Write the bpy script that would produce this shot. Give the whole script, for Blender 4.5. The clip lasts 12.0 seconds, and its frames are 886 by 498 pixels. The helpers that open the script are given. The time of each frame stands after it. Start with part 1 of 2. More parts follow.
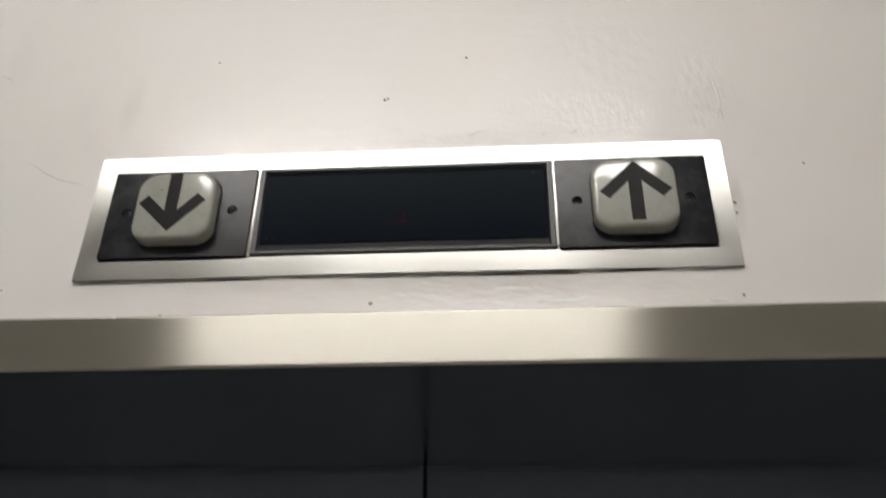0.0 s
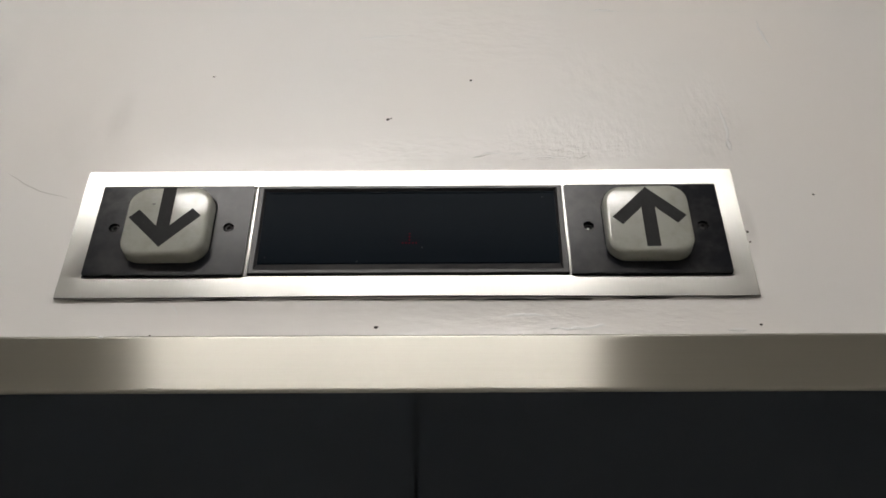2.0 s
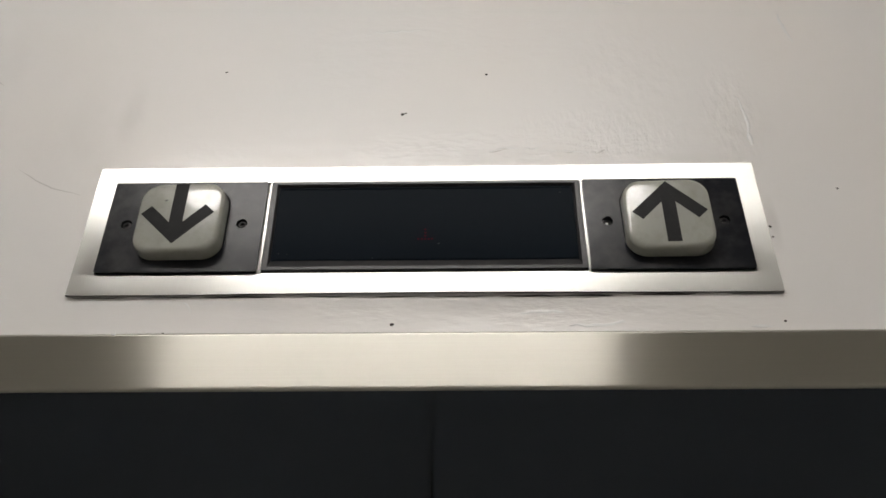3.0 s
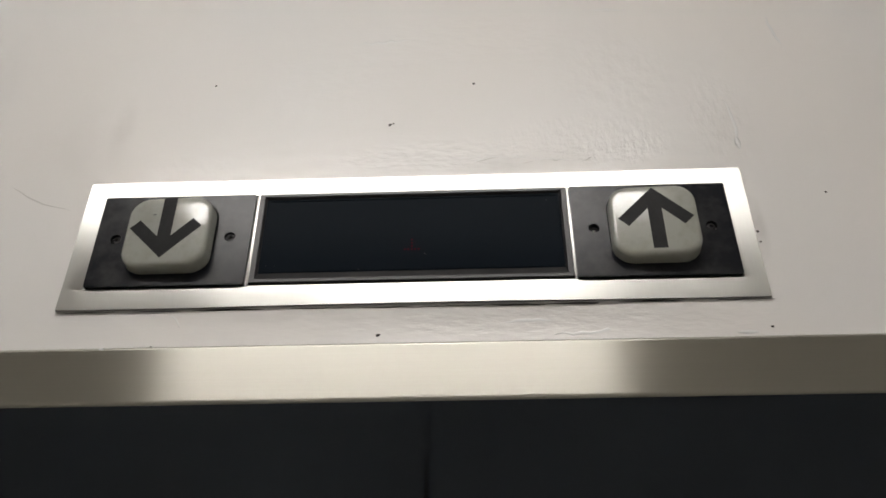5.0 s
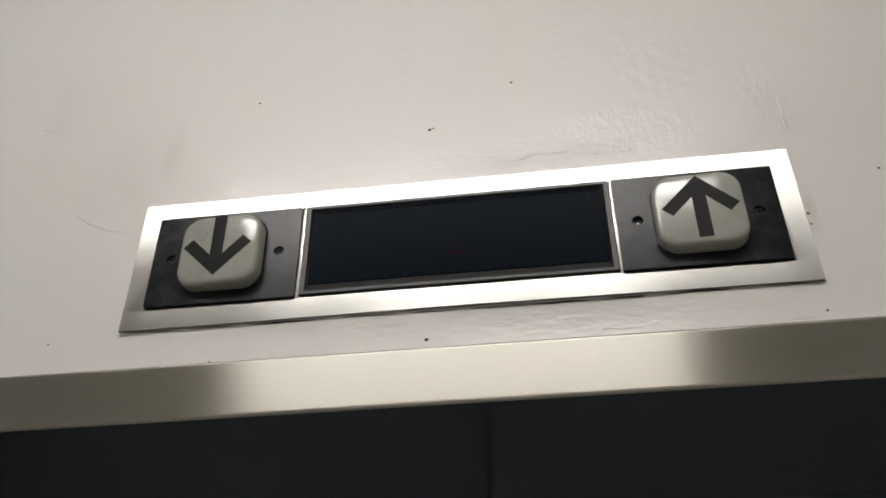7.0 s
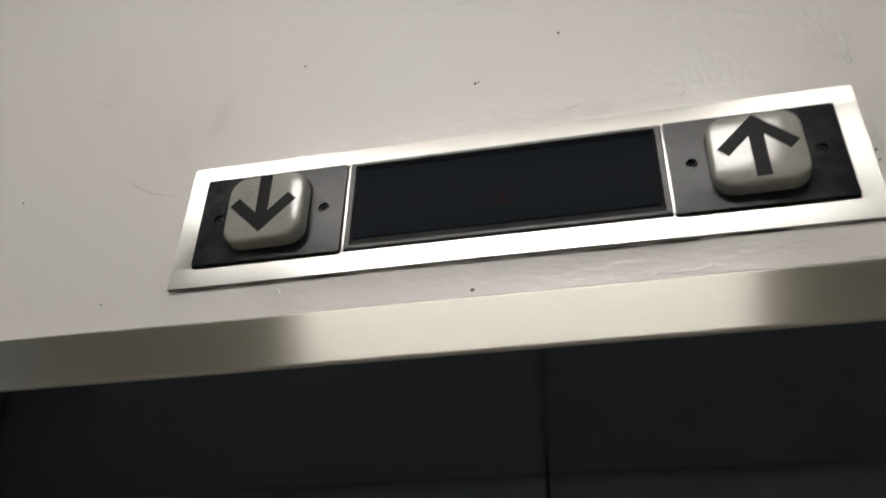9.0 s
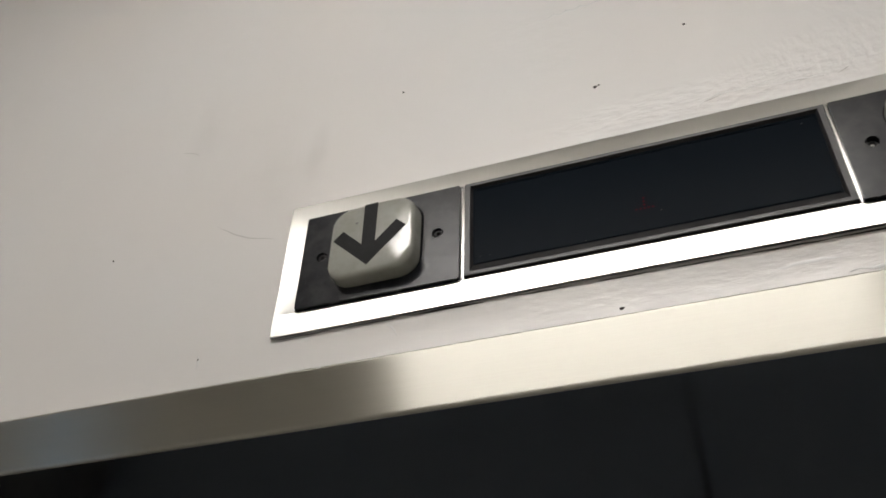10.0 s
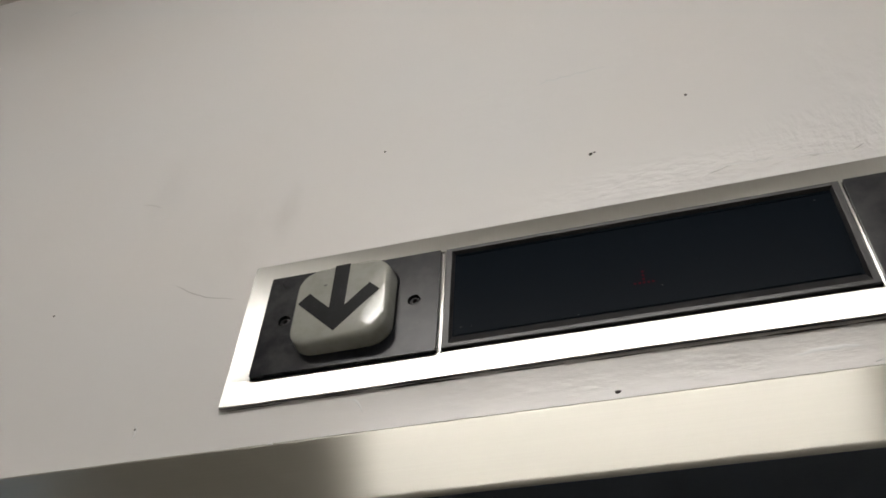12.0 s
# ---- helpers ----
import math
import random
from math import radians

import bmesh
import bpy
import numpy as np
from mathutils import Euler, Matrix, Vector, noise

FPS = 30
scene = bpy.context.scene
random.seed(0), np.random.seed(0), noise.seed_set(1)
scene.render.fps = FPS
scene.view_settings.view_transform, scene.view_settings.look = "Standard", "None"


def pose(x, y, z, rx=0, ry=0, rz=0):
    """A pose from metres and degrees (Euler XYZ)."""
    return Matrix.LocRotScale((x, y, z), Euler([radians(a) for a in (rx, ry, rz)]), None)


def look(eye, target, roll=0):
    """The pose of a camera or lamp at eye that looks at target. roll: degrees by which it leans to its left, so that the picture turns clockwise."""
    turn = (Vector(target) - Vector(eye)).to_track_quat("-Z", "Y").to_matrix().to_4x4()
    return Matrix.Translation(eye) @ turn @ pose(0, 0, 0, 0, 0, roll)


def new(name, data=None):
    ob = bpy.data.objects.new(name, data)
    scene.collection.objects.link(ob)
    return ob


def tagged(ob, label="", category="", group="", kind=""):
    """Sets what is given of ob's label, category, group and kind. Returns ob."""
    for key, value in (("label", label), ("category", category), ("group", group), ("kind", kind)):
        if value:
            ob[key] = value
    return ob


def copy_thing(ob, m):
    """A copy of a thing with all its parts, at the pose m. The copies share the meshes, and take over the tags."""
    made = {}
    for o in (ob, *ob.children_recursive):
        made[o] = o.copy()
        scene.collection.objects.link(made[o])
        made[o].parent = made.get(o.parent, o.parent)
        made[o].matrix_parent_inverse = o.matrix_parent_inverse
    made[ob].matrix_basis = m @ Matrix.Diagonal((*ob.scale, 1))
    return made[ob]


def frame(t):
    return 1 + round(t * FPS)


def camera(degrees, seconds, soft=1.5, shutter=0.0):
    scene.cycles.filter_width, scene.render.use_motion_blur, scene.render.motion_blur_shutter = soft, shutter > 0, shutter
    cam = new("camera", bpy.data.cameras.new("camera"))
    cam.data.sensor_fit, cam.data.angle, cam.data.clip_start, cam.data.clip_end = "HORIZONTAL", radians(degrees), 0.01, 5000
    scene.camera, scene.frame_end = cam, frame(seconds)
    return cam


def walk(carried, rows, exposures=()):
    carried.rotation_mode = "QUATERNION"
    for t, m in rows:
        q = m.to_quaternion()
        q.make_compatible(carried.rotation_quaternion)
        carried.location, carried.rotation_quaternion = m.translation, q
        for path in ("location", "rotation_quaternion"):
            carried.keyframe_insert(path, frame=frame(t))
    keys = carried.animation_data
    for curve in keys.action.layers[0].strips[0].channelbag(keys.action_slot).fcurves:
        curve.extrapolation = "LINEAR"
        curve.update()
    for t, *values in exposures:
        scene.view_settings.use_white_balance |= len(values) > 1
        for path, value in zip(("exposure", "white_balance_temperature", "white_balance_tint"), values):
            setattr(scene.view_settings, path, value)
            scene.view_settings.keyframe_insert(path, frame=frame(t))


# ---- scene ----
cam = camera(54.97, 12.0, soft=1.6, shutter=0.5)
PATH = [
    (0, (0.0732, -0.5472, 1.8629), (-0.0566, 1.1636, 2.8906), 0.78),
    (0.2, (0.0596, -0.5476, 1.8669), (-0.0559, 1.1355, 2.9411), 0.95),
    (0.5, (0.0387, -0.5389, 1.8683), (-0.0283, 1.1227, 2.9795), 0.68),
    (1, (0.0205, -0.5281, 1.8631), (0.0099, 1.1366, 2.9715), 0.34),
    (1.5, (0.0264, -0.5232, 1.8627), (0.0361, 1.1332, 2.9836), -0.15),
    (2, (0.0270, -0.5198, 1.8625), (0.0229, 1.1400, 2.9783), -0.19),
    (2.5, (0.0254, -0.5180, 1.8643), (0.0102, 1.1426, 2.9789), -0.05),
    (3, (0.0225, -0.5090, 1.8647), (-0.0057, 1.1482, 2.9841), 0.11),
    (5, (0.0427, -0.5112, 1.8667), (-0.0187, 1.1380, 2.9965), -0.10),
    (5.5, (0.0436, -0.5126, 1.8644), (-0.0642, 1.1404, 2.9851), -0.37),
    (6, (0.0520, -0.5169, 1.8656), (-0.0916, 1.1312, 2.9895), -0.53),
    (6.5, (0.0590, -0.5124, 1.8642), (-0.1293, 1.1324, 2.9864), -0.01),
    (7, (0.0613, -0.5172, 1.8689), (-0.1617, 1.1253, 2.9880), -0.36),
    (7.2, (0.0657, -0.5183, 1.8722), (-0.1895, 1.1177, 2.9939), -0.09),
    (8.8, (0.0710, -0.5002, 1.8566), (-0.2767, 1.1144, 2.9845), 1.13),
    (9, (0.0729, -0.4820, 1.8463), (-0.3105, 1.1279, 2.9694), 1.58),
    (9.2, (0.0708, -0.4754, 1.8439), (-0.3562, 1.1145, 2.9797), 1.82),
    (9.5, (0.0607, -0.4540, 1.8577), (-0.4378, 1.0725, 3.0499), 2.65),
    (9.8, (0.0334, -0.4241, 1.8621), (-0.4872, 1.0626, 3.0944), 2.10),
    (10, (0.0208, -0.4045, 1.8610), (-0.5207, 1.0389, 3.1352), 1.85),
    (10.5, (0.0475, -0.3729, 1.8675), (-0.5675, 0.9985, 3.1870), 3.79),
    (11, (0.0544, -0.3759, 1.8762), (-0.5457, 0.9366, 3.2609), 6.70),
    (11.5, (0.0229, -0.3684, 1.8830), (-0.4898, 0.9411, 3.3050), 5.50),
    (12, (0.0021, -0.3598, 1.8855), (-0.4430, 0.9657, 3.3155), 3.50),
]
EXPOSURES = [(0, 0.2), (0.5, -0.19), (1, 0.0), (2.5, 0.0), (7, 0.0), (9, -0.14), (9.5, 0.02), (10, 0.0), (10.6, 0.1), (11.05, 0.08), (11.5, -0.21), (12, -0.13)]
walk(cam, [(t, look(eye, target, roll)) for t, eye, target, roll in PATH], EXPOSURES)

# ---- world and light ----
LIGHT_EMISSION = 20.5
WINDOW_SKY = 1.6

world = bpy.data.worlds.new("daylight")
world.use_nodes = True
scene.world = world
sky = world.node_tree.nodes["Background"]
sky.inputs["Color"].default_value = (0.50, 0.72, 1.0, 1)
sky.inputs["Strength"].default_value = WINDOW_SKY

# ---- dimensions of the place ----
CEILING = 2.887            # height of the ceiling
WEST, EAST, SOUTH = -3.4, 3.1, -2.6
DEEP = 0.235               # face of the lift doors behind the wall
Z0 = 2.17                  # lower edge of the lantern panel
HEAD = 2.093               # underside of the door head
HEAD_TOP = 2.1353
HEAD_Y = -0.012
HALF = 0.56                # half width of the doorway


# ---- materials ----
def material(name, base, rough=0.5, metal=0.0, spec=0.5):
    m = bpy.data.materials.new(name)
    m.use_nodes = True
    b = m.node_tree.nodes["Principled BSDF"]
    b.inputs["Base Color"].default_value = (*base, 1)
    b.inputs["Roughness"].default_value = rough
    b.inputs["Metallic"].default_value = metal
    b.inputs["Specular IOR Level"].default_value = spec
    return m


def shader(m):
    return m.node_tree.nodes["Principled BSDF"]


def node(m, kind, **inputs):
    n = m.node_tree.nodes.new(kind)
    for key, value in inputs.items():
        n.inputs[key].default_value = value
    return n


def link(m, a, b):
    m.node_tree.links.new(a, b)


def noise_at(m, scale, detail=4.0, rough=0.55, stretch=(1, 1, 1)):
    """A noise over object coordinates in metres; scale in features per metre."""
    co = node(m, "ShaderNodeTexCoord")
    mp = node(m, "ShaderNodeMapping", Scale=stretch)
    tx = node(m, "ShaderNodeTexNoise", Scale=scale, Detail=detail, Roughness=rough)
    link(m, co.outputs["Object"], mp.inputs["Vector"])
    link(m, mp.outputs["Vector"], tx.inputs["Vector"])
    return tx.outputs["Fac"]


def ramp(m, fac, low, high, a, b):
    """Maps fac from low..high to a..b."""
    r = node(m, "ShaderNodeMapRange")
    r.inputs["From Min"].default_value, r.inputs["From Max"].default_value = low, high
    r.inputs["To Min"].default_value, r.inputs["To Max"].default_value = a, b
    link(m, fac, r.inputs["Value"])
    return r.outputs["Result"]


def blend(m, fac, a, b, mode="MIX"):
    x = m.node_tree.nodes.new("ShaderNodeMix")
    x.data_type, x.blend_type = "RGBA", mode
    link(m, fac, x.inputs[0])
    for socket, value in ((x.inputs[6], a), (x.inputs[7], b)):
        if isinstance(value, tuple):
            socket.default_value = (*value, 1)
        else:
            link(m, value, socket)
    return x.outputs[2]


def bump(m, height, strength, distance, before=None):
    n = node(m, "ShaderNodeBump", Strength=strength, Distance=distance)
    link(m, height, n.inputs["Height"])
    if before:
        link(m, before, n.inputs["Normal"])
    return n.outputs["Normal"]


def wall_paint(name, base, stains_and_bands=(), thick=()):
    """Glossy brushed wall paint with broad patches, brush marks, grime, smudges and darker bands of their own shape."""
    m = material(name, base, 0.3)
    b = shader(m)
    patch = noise_at(m, 5.0, 1.0)
    grime = noise_at(m, 38.0, 2.0, 0.5, (1, 1, 0.6))
    warm = (base[0] * 1.02, base[1] * 0.985, base[2] * 0.955)
    col = blend(m, ramp(m, patch, 0.2, 0.8, 0, 1), base, warm)
    for x, z, wide, high, amount in stains_and_bands:
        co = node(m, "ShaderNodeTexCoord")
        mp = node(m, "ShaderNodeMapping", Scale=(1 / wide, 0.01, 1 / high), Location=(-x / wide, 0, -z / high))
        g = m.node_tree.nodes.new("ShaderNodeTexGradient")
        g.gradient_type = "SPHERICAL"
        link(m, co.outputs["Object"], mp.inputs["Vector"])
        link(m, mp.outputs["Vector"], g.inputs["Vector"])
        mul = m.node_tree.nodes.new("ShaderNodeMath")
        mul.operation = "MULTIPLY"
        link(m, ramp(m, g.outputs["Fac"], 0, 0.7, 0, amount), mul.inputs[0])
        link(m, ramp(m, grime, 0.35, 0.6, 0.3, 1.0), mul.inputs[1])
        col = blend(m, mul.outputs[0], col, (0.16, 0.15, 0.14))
    link(m, col, b.inputs["Base Color"])
    link(m, ramp(m, noise_at(m, 14.0, 4.0), 0.3, 0.7, 0.36, 0.42), b.inputs["Roughness"])
    strokes = noise_at(m, 30.0, 4.0, 0.5, (0.7, 1, 1.6))
    fine = noise_at(m, 420.0, 3.0, 0.6, (0.6, 1, 1.6))
    n = bump(m, strokes, 0.03, 0.0009)
    for x, z, wide, high, amount, scale, stretch in thick:
        mp = node(m, "ShaderNodeMapping", Scale=(1 / wide, 0.01, 1 / high), Location=(-x / wide, 0, -z / high))
        g = m.node_tree.nodes.new("ShaderNodeTexGradient")
        g.gradient_type = "SPHERICAL"
        link(m, node(m, "ShaderNodeTexCoord").outputs["Object"], mp.inputs["Vector"])
        link(m, mp.outputs["Vector"], g.inputs["Vector"])
        broken = noise_at(m, scale, 4.0, 0.5, stretch)
        both = m.node_tree.nodes.new("ShaderNodeMath")
        both.operation = "MULTIPLY"
        link(m, ramp(m, g.outputs["Fac"], 0, 0.6, 0, 1), both.inputs[0])
        link(m, ramp(m, broken, 0.3, 0.7, -0.5, 0.5), both.inputs[1])
        n = bump(m, both.outputs[0], amount, 0.0010, n)
    n = bump(m, fine, 0.3, 0.0002, n)
    link(m, n, b.inputs["Normal"])
    link(m, n, b.inputs["Coat Normal"])
    b.inputs["Coat Weight"].default_value = 0.33
    b.inputs["Coat Roughness"].default_value = 0.17
    b.inputs["Specular IOR Level"].default_value = 0.42
    return m


def steel(name, rough, aniso, base=(0.62, 0.60, 0.56), turn=0.0, along=(0.03, 1, 1), grain=0.0):
    """Stainless steel, brushed along its length."""
    m = material(name, base, rough, 1.0)
    b = shader(m)
    b.inputs["Anisotropic"].default_value = aniso
    b.inputs["Anisotropic Rotation"].default_value = turn
    t = m.node_tree.nodes.new("ShaderNodeTangent")
    t.direction_type = "UV_MAP"
    link(m, t.outputs["Tangent"], b.inputs["Tangent"])
    lines = noise_at(m, 900.0, 3.0, 0.6, along)
    cloud = noise_at(m, 22.0, 3.0, 0.5, (0.6, 1, 1.5))
    mixed = ramp(m, cloud, 0.3, 0.7, -0.003, 0.004)
    add = m.node_tree.nodes.new("ShaderNodeMath")
    add.operation = "ADD"
    link(m, mixed, add.inputs[0])
    link(m, ramp(m, lines, 0.3, 0.7, rough - 0.005, rough + 0.005), add.inputs[1])
    link(m, add.outputs[0], b.inputs["Roughness"])
    link(m, blend(m, ramp(m, lines, 0.35, 0.65, 0, 1), tuple(c * 0.975 for c in base), base), b.inputs["Base Color"])
    if grain:
        link(m, bump(m, noise_at(m, 1500.0, 2.0, 0.6, along), 1.0, grain), b.inputs["Normal"])
    return m


def plastic(name, base, rough, worn, spec=0.5):
    """Old moulded plastic, rubbed paler and dusty in places."""
    m = material(name, base, rough, 0, spec)
    b = shader(m)
    rub = noise_at(m, 45.0, 6.0, 0.65)
    dust = noise_at(m, 700.0, 3.0, 0.6)
    col = blend(m, ramp(m, rub, 0.42, 0.72, 0, 1), base, worn)
    col = blend(m, ramp(m, dust, 0.66, 0.8, 0, 0.5), col, tuple(min(1, c * 1.8 + 0.03) for c in worn))
    link(m, col, b.inputs["Base Color"])
    link(m, ramp(m, rub, 0.3, 0.7, rough - 0.03, rough + 0.03), b.inputs["Roughness"])
    link(m, bump(m, dust, 0.25, 0.0002), b.inputs["Normal"])
    return m


# smudges; the last three are darker bands along the panel's long edges
STAINS_AND_BANDS = [(-0.238, Z0 + 0.172, 0.012, 0.045, 0.09), (-0.352, Z0 + 0.23, 0.02, 0.07, 0.05), (-0.27, Z0 + 0.15, 0.05, 0.06, 0.05),
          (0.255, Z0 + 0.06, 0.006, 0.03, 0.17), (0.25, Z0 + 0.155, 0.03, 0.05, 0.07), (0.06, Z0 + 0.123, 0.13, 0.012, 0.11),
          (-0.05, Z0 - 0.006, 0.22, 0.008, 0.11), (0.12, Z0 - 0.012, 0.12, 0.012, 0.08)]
# x, z, half width, half height, strength, features per metre and stretch of each patch of thick or rippled paint
THICK = [(0.135, Z0 + 0.147, 0.085, 0.034, 0.38, 210, (1.3, 1, 0.6)), (0.06, Z0 + 0.134, 0.14, 0.022, 0.45, 190, (0.5, 1, 1.2)),
         (0.05, Z0 + 0.27, 0.12, 0.05, 0.40, 85, (0.6, 1, 1.3)), (0.17, Z0 + 0.22, 0.06, 0.07, 0.40, 95, (1.2, 1, 0.8)), (-0.07, Z0 + 0.24, 0.08, 0.05, 0.28, 80, (0.7, 1, 1.2)),
         (0.245, Z0 + 0.17, 0.03, 0.07, 0.6, 120, (1.2, 1, 0.6)), (-0.17, Z0 + 0.13, 0.05, 0.02, 0.14, 150, (1.0, 1, 0.8)),
         (0.12, Z0 - 0.018, 0.2, 0.026, 0.15, 230, (0.4, 1, 1.2)), (-0.06, Z0 - 0.018, 0.18, 0.026, 0.09, 210, (0.4, 1, 1.2))]
PAINT = wall_paint("gloss_wall_paint", (0.650, 0.646, 0.642), STAINS_AND_BANDS, THICK)
PLAIN = wall_paint("plain_wall_paint", (0.75, 0.755, 0.74))
CEIL = wall_paint("ceiling_paint", (0.56, 0.545, 0.50))
RIDGE = material("thick_paint", (0.68, 0.68, 0.675), 0.25)
STEEL_HEAD = steel("brushed_steel_head", 0.29, 1.0, (0.430, 0.418, 0.374), 0.25, (0.01, 1, 1))
STEEL_UNDER = steel("brushed_steel_underside", 0.16, 0.0, (0.50, 0.50, 0.49))
STEEL_FOLD = steel("worn_steel_fold", 0.38, 0.0, (0.42, 0.41, 0.37))
STEEL_PLATE = steel("brushed_steel_plate", 0.30, 1.0, (0.335, 0.332, 0.315), 0.0, (1, 1, 0.04))
DOOR = plastic("dark_door_enamel", (0.087, 0.106, 0.138), 0.38, (0.098, 0.116, 0.146), 0.3)
BLACK = material("black_void", (0.006, 0.006, 0.007), 0.8, 0, 0.1)
PLATE = plastic("worn_black_plastic", (0.008, 0.009, 0.012), 0.23, (0.027, 0.027, 0.029), 0.19)
BEZEL = plastic("grey_black_bezel", (0.011, 0.011, 0.013), 0.34, (0.026, 0.026, 0.027), 0.36)
SCREW = material("blackened_screw", (0.03, 0.029, 0.03), 0.5, 0.6, 0.2)
ARROW = plastic("black_arrow_film", (0.015, 0.015, 0.016), 0.4, (0.022, 0.022, 0.023), 0.08)
SPECK_AND_SHADE = material("dark_speck_and_shade", (0.035, 0.03, 0.026), 0.8)
DUST = material("grey_dust", (0.09, 0.09, 0.085), 0.8)
SCRATCH = material("faint_scratch", (0.47, 0.455, 0.44), 0.4)
DRAG_SHADE = material("drag_shade_grey", (0.36, 0.345, 0.33), 0.5)
SMUDGE = material("grey_smudge", (0.12, 0.12, 0.11), 0.4)
GLASS = material("smoked_window", (0.0055, 0.0085, 0.0125), 0.2, 0, 0.006)
FLOOR = plastic("vinyl_floor", (0.56, 0.53, 0.48), 0.4, (0.62, 0.59, 0.54))
CLEAR = material("clear_glass", (1, 1, 1), 0.0)
shader(CLEAR).inputs["Transmission Weight"].default_value = 1.0

LENS = material("milky_lens", (0.37, 0.37, 0.335), 0.1, 0, 0.55)
shader(LENS).inputs["Subsurface Weight"].default_value = 0.35
shader(LENS).inputs["Subsurface Radius"].default_value = (0.006, 0.006, 0.005)
shader(LENS).inputs["Subsurface Scale"].default_value = 1.0
link(LENS, blend(LENS, ramp(LENS, noise_at(LENS, 90.0, 5.0, 0.6), 0.45, 0.8, 0, 1), (0.31, 0.315, 0.288), (0.25, 0.255, 0.225)), shader(LENS).inputs["Base Color"])
link(LENS, bump(LENS, noise_at(LENS, 45.0, 1.0), 0.14, 0.0008), shader(LENS).inputs["Normal"])
link(LENS, ramp(LENS, noise_at(LENS, 160.0, 4.0), 0.3, 0.7, 0.07, 0.14), shader(LENS).inputs["Roughness"])

GLOW = bpy.data.materials.new("lamp_diffuser")
GLOW.use_nodes = True
shader(GLOW).inputs["Base Color"].default_value = (0.8, 0.8, 0.78, 1)
shader(GLOW).inputs["Emission Color"].default_value = (1.0, 0.957, 0.918, 1)
shader(GLOW).inputs["Emission Strength"].default_value = LIGHT_EMISSION
LED = material("dim_red_led", (0.012, 0.002, 0.004), 0.6, 0, 0.0)
shader(LED).inputs["Emission Color"].default_value = (1.0, 0.04, 0.12, 1)
shader(LED).inputs["Emission Strength"].default_value = 0.036


# ---- mesh helpers ----
def mesh_of(name, bm, mat, smooth=False):
    me = bpy.data.meshes.new(name)
    bmesh.ops.recalc_face_normals(bm, faces=bm.faces)
    uv = bm.loops.layers.uv.new("UVMap")
    for f in bm.faces:
        f.smooth = smooth
        for l in f.loops:
            x, y, z = l.vert.co
            l[uv].uv = (x, z + y) if abs(f.normal.x) < 0.8 else (y, z)
    bm.to_mesh(me)
    bm.free()
    me.materials.append(mat)
    return me


def part(name, bm, mat, parent=None, label="", smooth=False):
    ob = new(name, mesh_of(name, bm, mat, smooth))
    ob.parent = parent
    return tagged(ob, label)


def empty(name, at):
    ob = new(name)
    ob.empty_display_size = 0.02
    ob.matrix_basis = Matrix.Translation(at)
    return ob


def add_box(bm, x0, x1, y0, y1, z0, z1, bevel=0.0, segments=2):
    made = bmesh.ops.create_cube(bm, size=1.0)["verts"]
    for v in made:
        v.co = Vector(((x0 + x1) / 2 + v.co.x * (x1 - x0), (y0 + y1) / 2 + v.co.y * (y1 - y0), (z0 + z1) / 2 + v.co.z * (z1 - z0)))
    if bevel:
        edges = list({e for v in made for e in v.link_edges})
        bmesh.ops.bevel(bm, geom=edges, offset=bevel, segments=segments, profile=0.5, affect="EDGES")
    return bm


def box(*a, **k):
    return add_box(bmesh.new(), *a, **k)


def rounded(w, h, r, steps=8):
    """A rounded rectangle round the origin, as (x, z) pairs."""
    r = max(r, 0.0005)
    out = []
    for k, (sx, sz) in enumerate(((1, 1), (-1, 1), (-1, -1), (1, -1))):
        for i in range(steps + 1):
            a = math.pi / 2 * (k + i / steps)
            out.append((sx * (w / 2 - r) + r * math.cos(a), sz * (h / 2 - r) + r * math.sin(a)))
    return out


def stack(rings, cap=True):
    """A closed skin through rings of equal length, each a list of (x, y, z)."""
    bm = bmesh.new()
    rows = [[bm.verts.new(p) for p in ring] for ring in rings]
    n = len(rows[0])
    for a, b in zip(rows, rows[1:]):
        for i in range(n):
            bm.faces.new((a[i], a[(i + 1) % n], b[(i + 1) % n], b[i]))
    if cap:
        bm.faces.new(rows[-1])
        bm.faces.new(rows[0])
    return bm


def plate_with_holes(w, h, y_front, y_back, holes):
    """A thin plate round the origin with round holes (x, z, radius) and a softened front edge."""
    bm = bmesh.new()
    loops = [[(x, z) for x, z in rounded(w, h, 0.0012, 3)]]
    loops += [[(x + r * math.cos(i * math.tau / 18), z + r * math.sin(i * math.tau / 18)) for i in range(18)] for x, z, r in holes]
    edges = []
    for loop in loops:
        vs = [bm.verts.new((x, y_front, z)) for x, z in loop]
        edges += [bm.edges.new((vs[i - 1], vs[i])) for i in range(len(vs))]
    faces = [g for g in bmesh.ops.triangle_fill(bm, edges=edges, use_beauty=True)["geom"] if isinstance(g, bmesh.types.BMFace)]
    rim = [e for e in edges if e.is_valid]
    out = bmesh.ops.extrude_edge_only(bm, edges=rim)["geom"]
    for v in out:
        if isinstance(v, bmesh.types.BMVert):
            v.co.y = y_back
    return bm


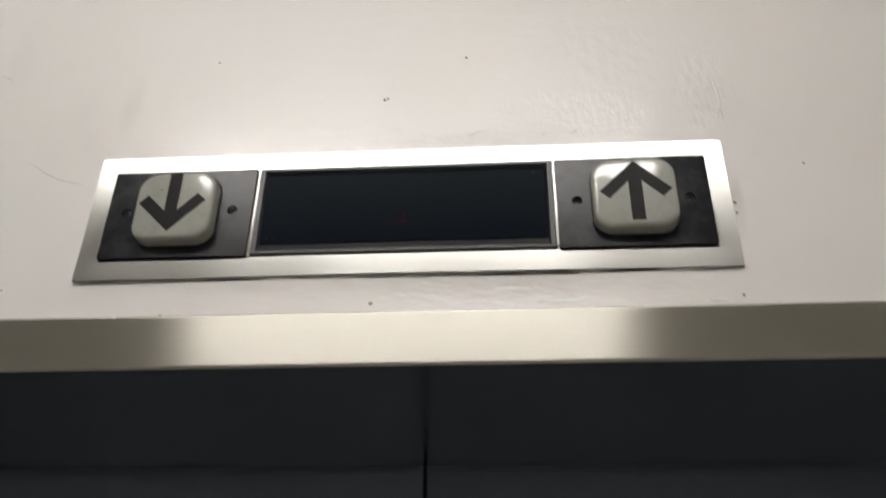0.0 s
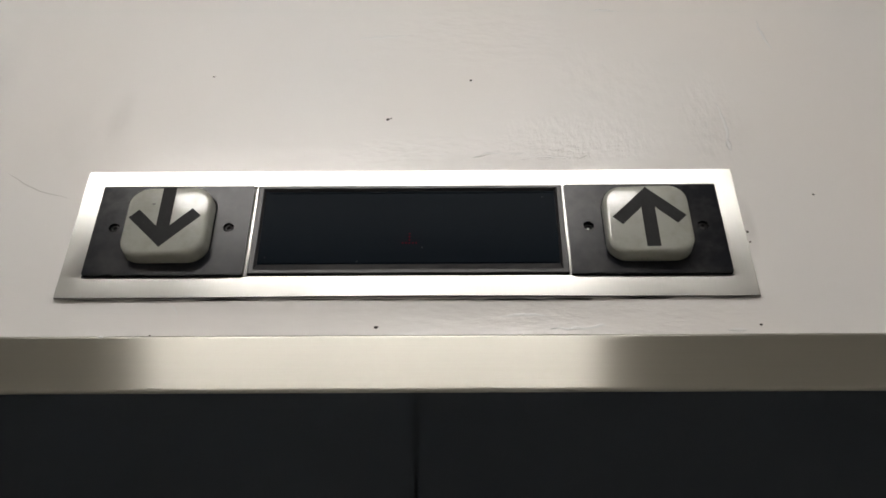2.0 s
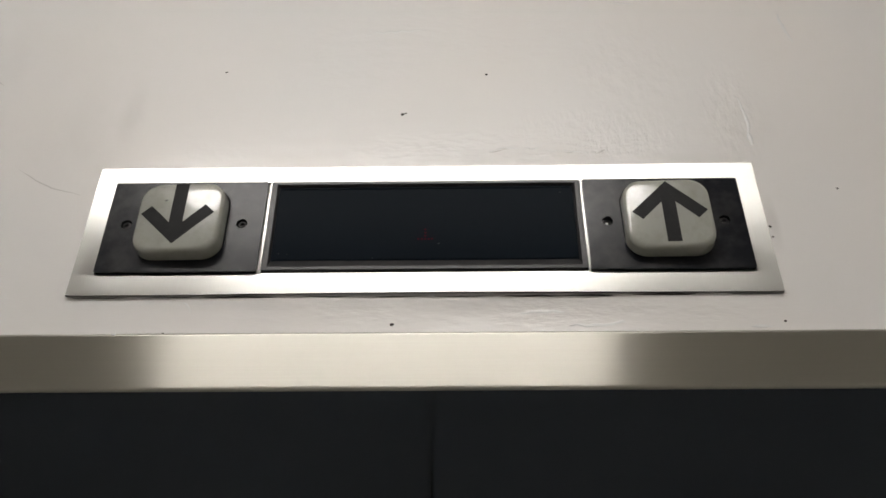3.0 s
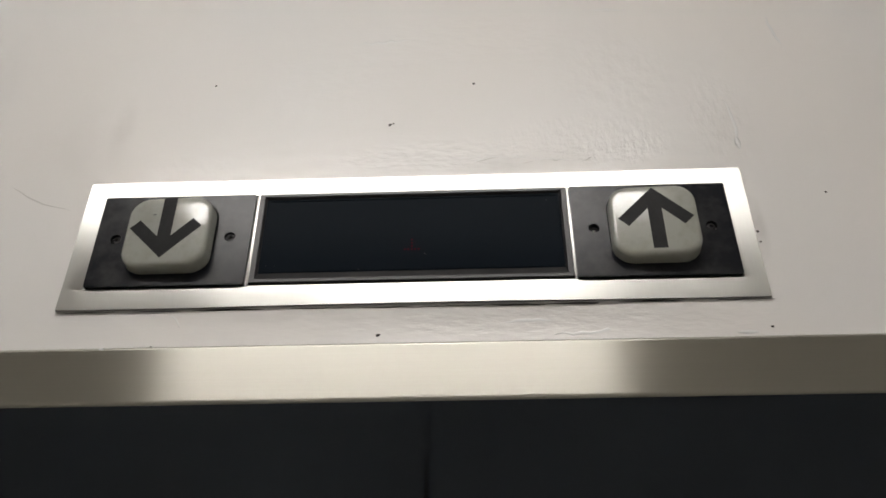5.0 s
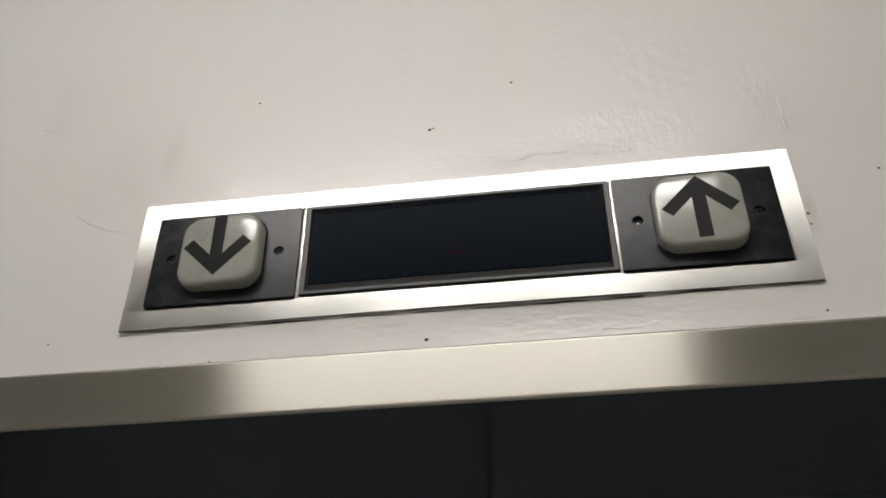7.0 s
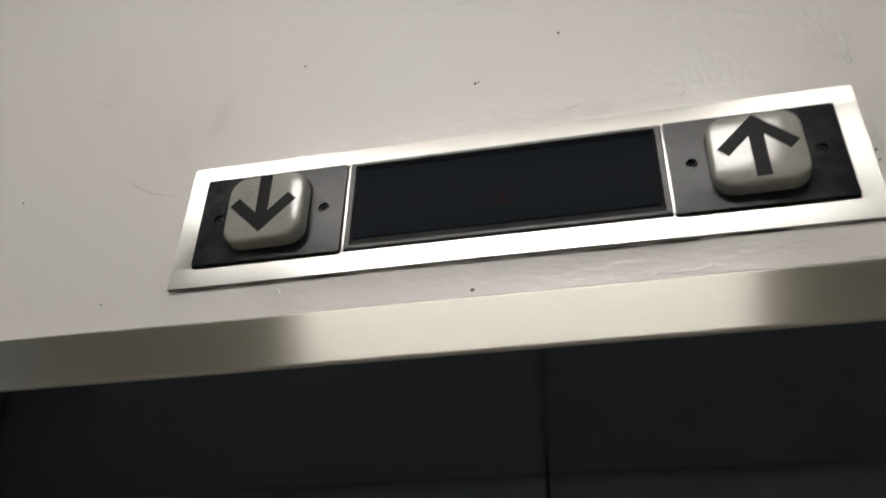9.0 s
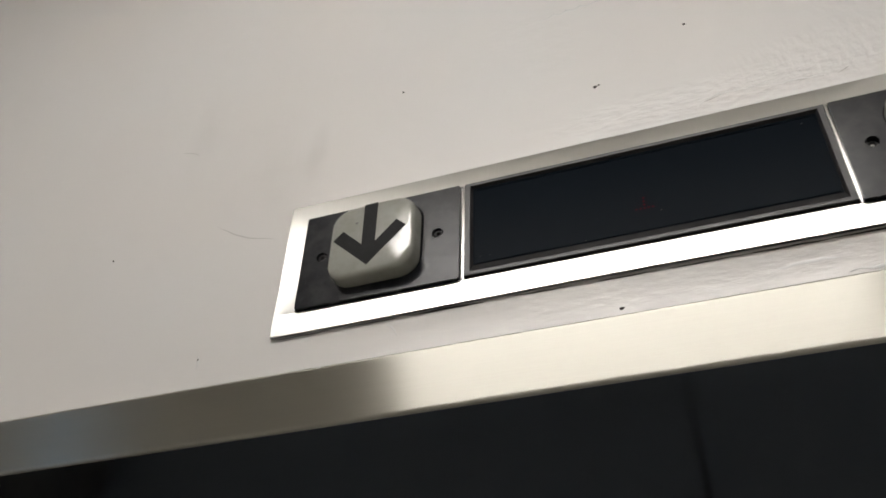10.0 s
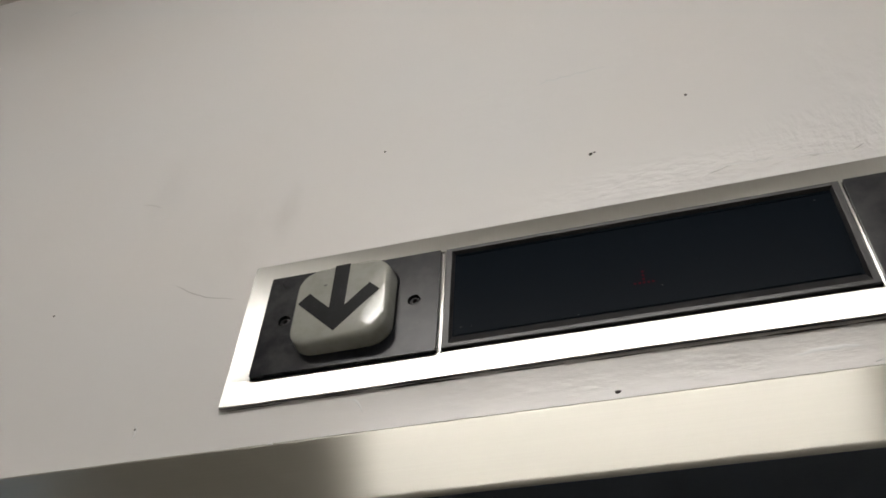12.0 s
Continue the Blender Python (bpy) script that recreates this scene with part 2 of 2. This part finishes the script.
def ribbon(points, wide, high, y=0.0):
    """A low ridge that follows (x, z) points on the wall and thins out at both ends."""
    rings = []
    n = len(points)
    for i, (x, z) in enumerate(points):
        a, b = points[max(i - 1, 0)], points[min(i + 1, n - 1)]
        d = Vector((b[0] - a[0], 0, b[1] - a[1])).normalized()
        side = Vector((d.z, 0, -d.x))
        k = max(0.12, math.sin(math.pi * (i + 0.4) / (n - 0.2)))
        ring = []
        for j in range(7):
            t = math.pi * j / 6
            p = Vector((x, y, z)) + side * (wide / 2 * k * math.cos(t)) - Vector((0, high * k * math.sin(t), 0))
            ring.append(p)
        rings.append(ring)
    return stack(rings)


def curve_points(a, b, bend, n=9, wobble=0.0, seed=0):
    rnd = random.Random(seed)
    out = []
    for i in range(n):
        t = i / (n - 1)
        dx, dz = b[0] - a[0], b[1] - a[1]
        s = bend * math.sin(math.pi * t) + rnd.uniform(-wobble, wobble)
        out.append((a[0] + dx * t - dz * s, a[1] + dz * t + dx * s))
    return out


# ---- large structure ----
def relief(x, z):
    """How far the hand-plastered wall swells out, in metres."""
    p = Vector((x, 0.3, z))
    broad = noise.noise(p * 6.0) * 0.0011 + noise.noise(p * 15.0 + Vector((3, 1, 7))) * 0.0004
    drag = noise.noise(Vector((x * 22, 5.0, z * 60))) * 0.00006
    near = math.exp(-((z - Z0 - 0.128) / 0.035) ** 2) * (1 if abs(x) < 0.2 else math.exp(-((abs(x) - 0.2) / 0.05) ** 2))
    low = math.exp(-((z - Z0 + 0.015) / 0.02) ** 2)
    rough = noise.noise(Vector((x * 45, 9.0, z * 95)))
    d = broad + drag + near * (0.0003 + 0.0002 * rough) + low * (0.00006 * rough - 0.0010 - 0.0008 * math.exp(-((x - 0.09) / 0.1) ** 2))
    up = z - Z0 - 0.112
    if up > 0:
        swell = min(1, up / 0.05)
        swell = (1 - (1 - swell) ** 2) * max(0, 1 - max(0, up - 0.05) / 0.3) ** 1.5
        across = 0.12 + 0.88 / (1 + math.exp(-(x - 0.03) * 45))
        d += 0.0013 * swell * across * max(0, min(1, (0.36 - abs(x)) / 0.1))
    edge = min(1, max(0, min(x + 1.0, 0.8 - x) / 0.06))
    top = min(1, max(0, (CEILING - z) / 0.05))
    d *= edge * top
    if abs(x) < 0.243 and Z0 + 0.006 < z < Z0 + 0.108:
        d = min(d, 0) - 0.0
    return max(d, -0.002)


def wall_with_relief():
    xs = np.linspace(-1.0, 0.8, 361)
    zs = np.linspace(HEAD_TOP - 0.006, CEILING, 331)
    verts, faces = [], []
    for z in zs:
        for x in xs:
            verts.append((x, -relief(x, z), z))
    n = len(xs)
    for j in range(len(zs) - 1):
        for i in range(n - 1):
            a = j * n + i
            faces.append((a, a + 1, a + n + 1, a + n))
    bm = bmesh.new()
    vs = [bm.verts.new(v) for v in verts]
    for f in faces:
        bm.faces.new([vs[i] for i in f])
    for f in bm.faces:
        f.smooth = True
    add_box(bm, -1.0, 0.8, 0.004, 0.2, HEAD_TOP - 0.006, CEILING)
    return bm


bm = wall_with_relief()
for x0, x1, z0, z1 in ((WEST, -1.0, 0, CEILING), (0.8, EAST, 0, CEILING), (-1.0, -HALF - 0.03, 0, HEAD_TOP - 0.006), (HALF + 0.03, 0.8, 0, HEAD_TOP - 0.006)):
    add_box(bm, x0, x1, 0, 0.2, z0, z1)
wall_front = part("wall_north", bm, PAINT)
for poly in wall_front.data.polygons:
    poly.use_smooth = True
tagged(wall_front, "off-white gloss painted plaster wall with brush marks and scuffs", "wall", kind="structure")

WIN = (-2.95, -2.55, 1.3, 2.75)     # x and z of the narrow window
bm = bmesh.new()
for x0, x1, z0, z1 in ((WEST - 0.15, WIN[0], 0, CEILING), (WIN[1], EAST + 0.15, 0, CEILING), (WIN[0], WIN[1], 0, WIN[2]), (WIN[0], WIN[1], WIN[3], CEILING)):
    add_box(bm, x0, x1, SOUTH - 0.15, SOUTH, z0, z1)
tagged(part("wall_south", bm, PLAIN), "plain off-white painted lobby wall with narrow window", "wall", kind="structure")
tagged(part("wall_east", box(EAST, EAST + 0.15, SOUTH, 0.2, 0, CEILING), PLAIN), "plain off-white painted lobby wall", "wall", kind="structure")
tagged(part("wall_west", box(WEST - 0.15, WEST, SOUTH, 0.2, 0, CEILING), PLAIN), "plain off-white painted lobby wall", "wall", kind="structure")
win = tagged(empty("window_1", (0, SOUTH - 0.08, WIN[2])), "narrow window with cool daylight and dark frame", "window", kind="structure")
high = WIN[3] - WIN[2]
bm = bmesh.new()
for x0, x1, z0, z1 in ((WIN[0], WIN[0] + 0.03, 0, high), (WIN[1] - 0.03, WIN[1], 0, high), (WIN[0] + 0.03, WIN[1] - 0.03, 0, 0.03), (WIN[0] + 0.03, WIN[1] - 0.03, high - 0.03, high)):
    add_box(bm, x0, x1, -0.02, 0.02, z0, z1)
part("window_frame", bm, BEZEL, win)
pane = part("pane", box(WIN[0] + 0.03, WIN[1] - 0.03, -0.003, 0.003, 0.03, high - 0.03), CLEAR, win)
pane.visible_shadow = False
tagged(part("floor", box(WEST - 0.15, EAST + 0.15, SOUTH - 0.15, 0.5, -0.1, 0), FLOOR), "grey-brown vinyl lobby floor", "floor", kind="structure")
tagged(part("ceiling", box(WEST - 0.15, EAST + 0.15, SOUTH - 0.15, 0.2, CEILING, CEILING + 0.1), CEIL), "dull brown-grey painted ceiling above the lobby", "ceiling", kind="structure")

# closed shaft behind the doors
bm = bmesh.new()
add_box(bm, -0.9, 0.9, 0.42, 0.46, 0, 2.6)
add_box(bm, -0.9, 0.9, 0.29, 0.42, 2.5, 2.6)
add_box(bm, -0.94, -0.9, 0.2, 0.46, 0, 2.6)
add_box(bm, 0.9, 0.94, 0.2, 0.46, 0, 2.6)
add_box(bm, -0.9, 0.9, 0.205, 0.29, HEAD + 0.07, 2.6)
tagged(part("shaft_wall", bm, BLACK), "black lift shaft lining behind the doors", "wall", kind="structure")


# ---- lift entrance ----
def head_section():
    """Folded sheet: front face, rounded lower edge, underside, and a small return at the top."""
    q = 0.0026
    prof = [(0.003, HEAD_TOP)]
    prof += [(HEAD_Y + q - q * math.sin(a), HEAD_TOP - q + q * math.cos(a)) for a in np.linspace(0, math.pi / 2, 8)]
    r = 0.0028
    prof += [(HEAD_Y + r - r * math.cos(a), HEAD + r - r * math.sin(a)) for a in np.linspace(0, math.pi / 2, 7)]
    prof += [(DEEP - 0.016, HEAD), (DEEP - 0.016, HEAD + 0.05), (0.003, HEAD + 0.05)]
    return prof


entrance = tagged(empty("lift_door_frame", (0, 0, 0)), "brushed stainless steel lift door frame set in the wall", "door frame", kind="structure")
prof = head_section()
rings = [[(x, y, z) for y, z in prof] for x in (-HALF - 0.045, HALF + 0.045)]
bm = stack(rings)
head = part("door_head", bm, STEEL_HEAD, entrance, "brushed steel head with small dents")
head.data.materials.append(STEEL_UNDER)
head.data.materials.append(STEEL_FOLD)
for poly in head.data.polygons:
    if poly.normal.z < -0.95:
        poly.material_index = 1
    elif poly.normal.z > 0.05 and poly.center.y < -0.001:
        poly.material_index = 2
for s in (-1, 1):
    x0, x1 = sorted((s * HALF, s * (HALF + 0.045)))
    part("door_jamb", box(x0, x1, HEAD_Y, DEEP - 0.016, 0, HEAD - 0.0005, bevel=0.002), STEEL_HEAD, entrance)

doors = tagged(empty("lift_door", (0, DEEP, 0.008)), "closed dark enamelled centre-opening lift doors", "lift door", kind="structure")
for s in (-1, 1):
    x0, x1 = sorted((s * 0.0012, s * 0.6))
    part("door_leaf", box(x0, x1, 0, 0.03, 0, HEAD + 0.06, bevel=0.002), DOOR, doors)

# ---- ceiling light over the lobby ----
LX0, LX1, LY0, LY1 = -0.54, 0.318, -0.865, -0.73
lamp = tagged(empty("ceiling_light", (0, 0, CEILING)), "long lit fluorescent ceiling light with white diffuser", "ceiling light", "lobby ceiling lights")
part("diffuser", box(LX0, LX1, LY0, LY1, -0.065, -0.012, bevel=0.012, segments=3), GLOW, lamp)
part("base_tray", box(LX0 - 0.004, LX1 + 0.004, LY0 - 0.006, LY1 + 0.006, -0.012, 0, bevel=0.002), PLAIN, lamp)
# two unseen fixtures, added to brighten the wall at the left and right
for shift in (-2.3, 2.15):
    copy_thing(lamp, Matrix.Translation((shift, 0, CEILING)))


# ---- lantern panel ----
panel = tagged(empty("lift_lantern_panel", (0, 0, Z0)), "brushed steel lift lantern panel with arrows and dark display", "lift indicator")


def soft_step(t):
    t = min(1, max(0, t))
    return t * t * (3 - 2 * t)


def plate_bend(x, z):
    """How far the thin faceplate stands off the wall where it is bent, in metres."""
    wobble = 0.8 + 0.4 * noise.noise(Vector((x * 14, 2.0, 0)))
    low = (math.radians(2.6) - math.radians(0.5) * soft_step((x + 0.2) / 0.1)) * (1 - 0.3 * soft_step((x - 0.19) / 0.06)) * wobble
    high = math.radians(1.5) * soft_step((x - 0.12) / 0.1)
    end = soft_step((abs(x) - 0.2343) / 0.0157)
    lip = (1 - end) * max(0, 0.0178 - z) + end * 12.0 * max(0, 0.05 - z) ** 2
    return low * lip + high * max(0, z - 0.0992)


def faceplate():
    """A thin sheet with three cut-outs, its lower lip bent slightly off the wall."""
    stops = [-0.25, -0.2343, -0.1172, -0.1158, 0.1169, 0.1185, 0.2343, 0.25]
    xs = [stops[0]]
    for a, b in zip(stops, stops[1:]):
        n = max(1, round((b - a) / 0.004))
        xs += [a + (b - a) * (i + 1) / n for i in range(n)]
    zs = [0.0, 0.006, 0.012, 0.0178, 0.024, 0.03, 0.036, 0.042, 0.05, 0.0992, 0.107, 0.1147]
    holes = [(stops[i], stops[i + 1]) for i in (1, 3, 5)]
    bm = bmesh.new()
    grid = [[bm.verts.new((x, -0.0016 - plate_bend(x, z), z + (0.0012 * math.exp(-(x / 0.14) ** 2) if z == 0 else 0))) for x in xs] for z in zs]
    for j in range(len(zs) - 1):
        for i in range(len(xs) - 1):
            mid = (xs[i] + xs[i + 1]) / 2
            if 0.0178 <= zs[j] < 0.099 and any(a < mid < b for a, b in holes):
                continue
            bm.faces.new((grid[j][i], grid[j][i + 1], grid[j + 1][i + 1], grid[j + 1][i]))
    for v in [v for v in bm.verts if not v.link_faces]:
        bm.verts.remove(v)
    rim = [e for e in bm.edges if len(e.link_faces) == 1]
    out = bmesh.ops.extrude_edge_only(bm, edges=rim)["geom"]
    for v in out:
        if isinstance(v, bmesh.types.BMVert):
            v.co.y += 0.0021
    sharp = [e for e in bm.edges if len(e.link_faces) == 2 and e.calc_face_angle(0) > 1]
    bmesh.ops.bevel(bm, geom=sharp, offset=0.0004, segments=2, profile=0.5, affect="EDGES")
    return bm


part("faceplate", faceplate(), STEEL_PLATE, panel, "brushed stainless steel frame")
part("back_box", box(-0.24, 0.24, 0.0022, 0.0035, 0.008, 0.108), BLACK, panel)

PLATE_Y = -0.0042
HOLES = [(-0.0425, 0.0011, 0.0041), (0.0425, 0.0011, 0.0041)]


def lens_mesh():
    w, h, r = 0.0625, 0.0606, 0.0145
    y1 = -0.0160
    roll = 0.0038
    rows = [(-0.0004, PLATE_Y + 0.001), (-0.0006, PLATE_Y - 0.001), (-0.0002, y1 + roll + 0.002)]
    rows += [(roll * (1 - math.cos(a)), y1 + roll - roll * math.sin(a)) for a in np.linspace(0, math.pi / 2, 8)]
    rows += [(0.010, y1 - 0.00012), (0.018, y1 - 0.0002)]
    return stack([[(x, y, z) for x, z in rounded(w - 2 * i, h - 2 * i, r - i * 0.75, 10)] for i, y in rows])


def arrow_mesh(sign):
    y0, y1 = -0.0158, -0.01632
    half = [(0.0, 0.0258), (0.0268, -0.0008), (0.0198, -0.0076), (0.0050, 0.0072), (0.0050, -0.0272)]
    out = half + [(-x, z) for x, z in reversed(half[1:])]
    return stack([[(x * sign, y, z * sign) for x, z in out] for y in (y0, y1)])


def screw_mesh():
    """A round-headed screw with a hollow drive, sunk in its hole."""
    def ring(r, y, n=18):
        return [(r * math.cos(i * math.tau / n), y, r * math.sin(i * math.tau / n)) for i in range(n)]
    return stack([ring(r, y) for r, y in ((0.0033, 0.0012), (0.0033, -0.0022), (0.0030, -0.0027), (0.0024, -0.0029), (0.0018, -0.0029), (0.0015, -0.0026), (0.0013, -0.0012))])


def hole_ring():
    """The countersink round a screw."""
    rings = [[(r * math.cos(i * math.tau / 18), y, r * math.sin(i * math.tau / 18)) for i in range(18)]
             for r, y in ((0.0045, PLATE_Y + 0.0001), (0.0041, PLATE_Y + 0.0010), (0.0037, 0.0))]
    return stack(rings, cap=False)


def lamp_unit(x, sign, words, seat):
    unit = part("arrow_plate", plate_with_holes(0.1155, 0.0803, PLATE_Y, 0.0012, HOLES), PLATE, panel, "worn black plastic plate with arrow lamp")
    unit.location = (x, 0, 0.0583)
    # raised black ring that stands in for the dark gap round the lens
    gap_ring = part("gap_ring", stack([[(px, y, pz) for px, pz in rounded(0.0620 - i, 0.0606 - i, 0.015, 8)] for i, y in ((0, PLATE_Y + 0.001), (0, PLATE_Y - 0.0008), (0.0008, PLATE_Y - 0.0012), (0.003, PLATE_Y - 0.0012))]), BLACK, unit)
    gap_ring.location = (sign * -0.0010, 0, 0.0024)
    lens = part("lens", lens_mesh(), LENS, unit, words, smooth=True)
    lens.location = (0.0003 * sign, 0, 0.0004)
    lens.rotation_euler = seat
    arrow = part("arrow", arrow_mesh(sign), ARROW, unit, "black arrow pointing " + ("up" if sign > 0 else "down"))
    arrow.location = (0.0010 if sign > 0 else -0.0013, 0, 0.0021)
    arrow.rotation_euler = seat
    for hx, hz, r in HOLES:
        s = part("screw", screw_mesh(), SCREW, unit)
        s.location = (hx, 0.0014 if sign * hx < 0 and sign > 0 else 0.0, hz)
        part("countersink", hole_ring(), PLATE, unit).location = (hx, 0, hz)
    return unit


left = lamp_unit(-0.1762, -1, "milky white rounded square lens, unlit", (math.radians(0.8), 0, math.radians(-2.2)))
lamp_unit(0.1764, 1, "milky white rounded square lens, unlit", (math.radians(0.6), 0, math.radians(-2.2)))
bm = bmesh.new()
bmesh.ops.create_icosphere(bm, subdivisions=2, radius=1.0)
for v in bm.verts:
    v.co = Vector((v.co.x * 0.0014, v.co.y * 0.0002, v.co.z * 0.0008))
part("smudge", bm, SMUDGE, left, "small grey smudge").location = (-0.0118, -0.0161, 0.0142)


def bezel_mesh():
    x0, x1, z0, z1 = -0.1153, 0.1166, 0.0190, 0.0990
    def rect(side, top, low, y):
        return [(x0 + side, y, z0 + low), (x1 - side, y, z0 + low), (x1 - side, y, z1 - top), (x0 + side, y, z1 - top)]
    return stack([rect(0, 0, 0, 0.0012), rect(0, 0, 0, -0.0030), rect(0.0005, 0.0005, 0.0005, -0.0036), rect(0.0040, 0.0030, 0.0030, -0.0036),
                  rect(0.0056, 0.0044, 0.0088, -0.0016), rect(0.0058, 0.0046, 0.0090, -0.0006)], cap=False)


display = part("display", bezel_mesh(), BEZEL, panel, "dark floor display in a grey plastic bezel")
part("window_pane", box(-0.1098, 0.1112, -0.0014, 0.0008, 0.0270, 0.0947, bevel=0.0003), GLASS, display, "smoked dark display window")
part("pane_rim", box(-0.1078, 0.1092, -0.0019, -0.0012, 0.0288, 0.0295, bevel=0.0002), GLASS, display)
for k, (dx, dz) in enumerate([(-0.004, 0), (-0.0015, 0), (0.001, 0), (0.0035, 0), (0.006, 0), (0.001, 0.0028), (0.001, 0.0056), (0.001, 0.0084)]):
    rings = [[(r * math.cos(i * math.tau / 10), y, r * math.sin(i * math.tau / 10)) for i in range(10)] for r, y in ((0.0008, -0.0012), (0.0008, -0.00155))]
    part("led_dot", stack(rings), LED, display, "dim red display dot").location = (dx, 0, 0.0465 + dz)


part("pane_rim", box(-0.1078, 0.1092, -0.0019, -0.0012, 0.0925, 0.0929, bevel=0.00015), GLASS, display)
for x, z, size in ((-0.1045, 0.0345, 0.0005), (-0.037, 0.0302, 0.0004), (0.0105, 0.0425, 0.0005), (-0.0985, 0.0342, 0.0004), (0.1015, 0.0885, 0.0005)):
    bm = bmesh.new()
    bmesh.ops.create_icosphere(bm, subdivisions=1, radius=1.0)
    for v in bm.verts:
        v.co = Vector((v.co.x * size * 1.4, v.co.y * 0.0001, v.co.z * size * 0.6))
    part("dust_fleck", bm, DUST, display).location = (x, -0.00145, z)


# ---- marks on the wall ----
def speck(x, z, size, seed):
    rnd = random.Random(seed)
    bm = bmesh.new()
    bmesh.ops.create_icosphere(bm, subdivisions=1, radius=1.0)
    for v in bm.verts:
        k = rnd.uniform(0.55, 1.25)
        v.co = Vector((v.co.x * size * k * 1.15, v.co.y * 0.0007, v.co.z * size * k))
    ob = part("speck", bm, SPECK_AND_SHADE, wall_front)
    ob.location = (x, -relief(x, z), z)
    return ob


def ridge(a, b, bend, wide, high, mat=RIDGE, name="paint_run", seed=0, wobble=0.0):
    pts = curve_points(a, b, bend, 12, wobble, seed)
    mid = pts[len(pts) // 2]
    return part(name, ribbon(pts, wide, high, -relief(*mid) + 0.0001), mat, wall_front, smooth=True)


for k, (x, z, size) in enumerate([(-0.0193, 0.1695, 0.0016), (-0.0165, 0.1705, 0.0009), (0.0495, 0.2135, 0.0013), (-0.021, -0.0227, 0.0015), (0.2463, -0.0222, 0.0012),
                                  (-0.169, 0.220, 0.0009), (0.310, 0.091, 0.0010), (-0.177, -0.0285, 0.0011), (0.126, -0.0335, 0.0010), (-0.408, 0.105, 0.0010),
                                  (-0.305, -0.005, 0.0012), (-0.093, -0.030, 0.0008), (0.2522, 0.056, 0.0013), (0.2525, 0.047, 0.0010)]):
    speck(x, Z0 + z, size, k)
ridge((0.2515, Z0 + 0.186), (0.2535, Z0 + 0.134), 0.05, 0.0028, 0.0004, seed=1, wobble=0.012)
ridge((0.2535, Z0 + 0.147), (0.2545, Z0 + 0.133), 0.0, 0.0042, 0.0016, seed=9)
# dark ribbon painted as the shadow gap under the panel, heavier towards one end
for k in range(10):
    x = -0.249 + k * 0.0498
    ridge((x - 0.004, Z0 - 0.0004), (x + 0.0538, Z0 - 0.0004), 0.0, 0.0008 + 0.0008 * (k in (2, 6, 7, 8)), 0.0002, SPECK_AND_SHADE, "gap_shade", seed=40 + k, wobble=0.004)
ridge((0.306, Z0 + 0.285), (0.313, Z0 + 0.246), -0.04, 0.0028, 0.0005, seed=2, wobble=0.012)
# raised drags of dried paint over the panel
ridge((0.045, Z0 + 0.1265), (0.074, Z0 + 0.1335), 0.08, 0.0012, 0.0005, seed=21, wobble=0.04)
ridge((0.074, Z0 + 0.1335), (0.096, Z0 + 0.1345), -0.06, 0.0011, 0.0005, seed=22, wobble=0.04)
ridge((0.088, Z0 + 0.1285), (0.128, Z0 + 0.1275), 0.05, 0.0011, 0.0004, seed=23, wobble=0.03)
# grey lines painted as the shadow below these drags
ridge((0.040, Z0 + 0.1248), (0.075, Z0 + 0.1322), 0.07, 0.0009, 0.00015, DRAG_SHADE, "drag_shade", seed=31, wobble=0.03)
ridge((0.086, Z0 + 0.1270), (0.132, Z0 + 0.1258), 0.05, 0.0008, 0.00015, DRAG_SHADE, "drag_shade", seed=32, wobble=0.03)
ridge((0.132, Z0 + 0.1262), (0.143, Z0 + 0.1345), -0.10, 0.0008, 0.00015, DRAG_SHADE, "drag_shade", seed=33, wobble=0.02)
ridge((-0.06, Z0 + 0.262), (0.0, Z0 + 0.268), 0.03, 0.0030, 0.0003, seed=24, wobble=0.03)
ridge((0.155, Z0 + 0.300), (0.185, Z0 + 0.299), 0.04, 0.0022, 0.0005, seed=25, wobble=0.03)
ridge((0.222, Z0 - 0.0262), (0.237, Z0 - 0.0262), 0.0, 0.0030, 0.0008, seed=3)
ridge((-0.178, Z0 - 0.004), (-0.160, Z0 - 0.014), 0.25, 0.0016, 0.00015, seed=4)
ridge((-0.307, Z0 + 0.0005), (-0.305, Z0 - 0.012), 0.1, 0.0022, 0.0006, seed=5)
ridge((-0.610, Z0 + 0.622), (-0.592, Z0 + 0.628), 0.1, 0.0040, 0.0008, seed=6)
ridge((0.055, Z0 - 0.016), (0.110, Z0 - 0.014), 0.05, 0.0034, 0.00016, seed=7, wobble=0.015)
ridge((0.100, Z0 - 0.024), (0.165, Z0 - 0.017), -0.04, 0.0032, 0.00016, seed=8, wobble=0.015)
ridge((-0.316, Z0 + 0.116), (-0.256, Z0 + 0.0895), -0.07, 0.0012, 0.0002, SCRATCH, "scratch", seed=11, wobble=0.01)
ridge((-0.380, Z0 + 0.216), (-0.350, Z0 + 0.203), 0.12, 0.0010, 0.0002, SCRATCH, "scratch", seed=12, wobble=0.01)
part("dent", box(-0.2065, -0.2035, HEAD_Y - 0.0004, HEAD_Y + 0.0006, HEAD_TOP - 0.0024, HEAD_TOP - 0.0004, bevel=0.0004), RIDGE, entrance, "small pale chip")
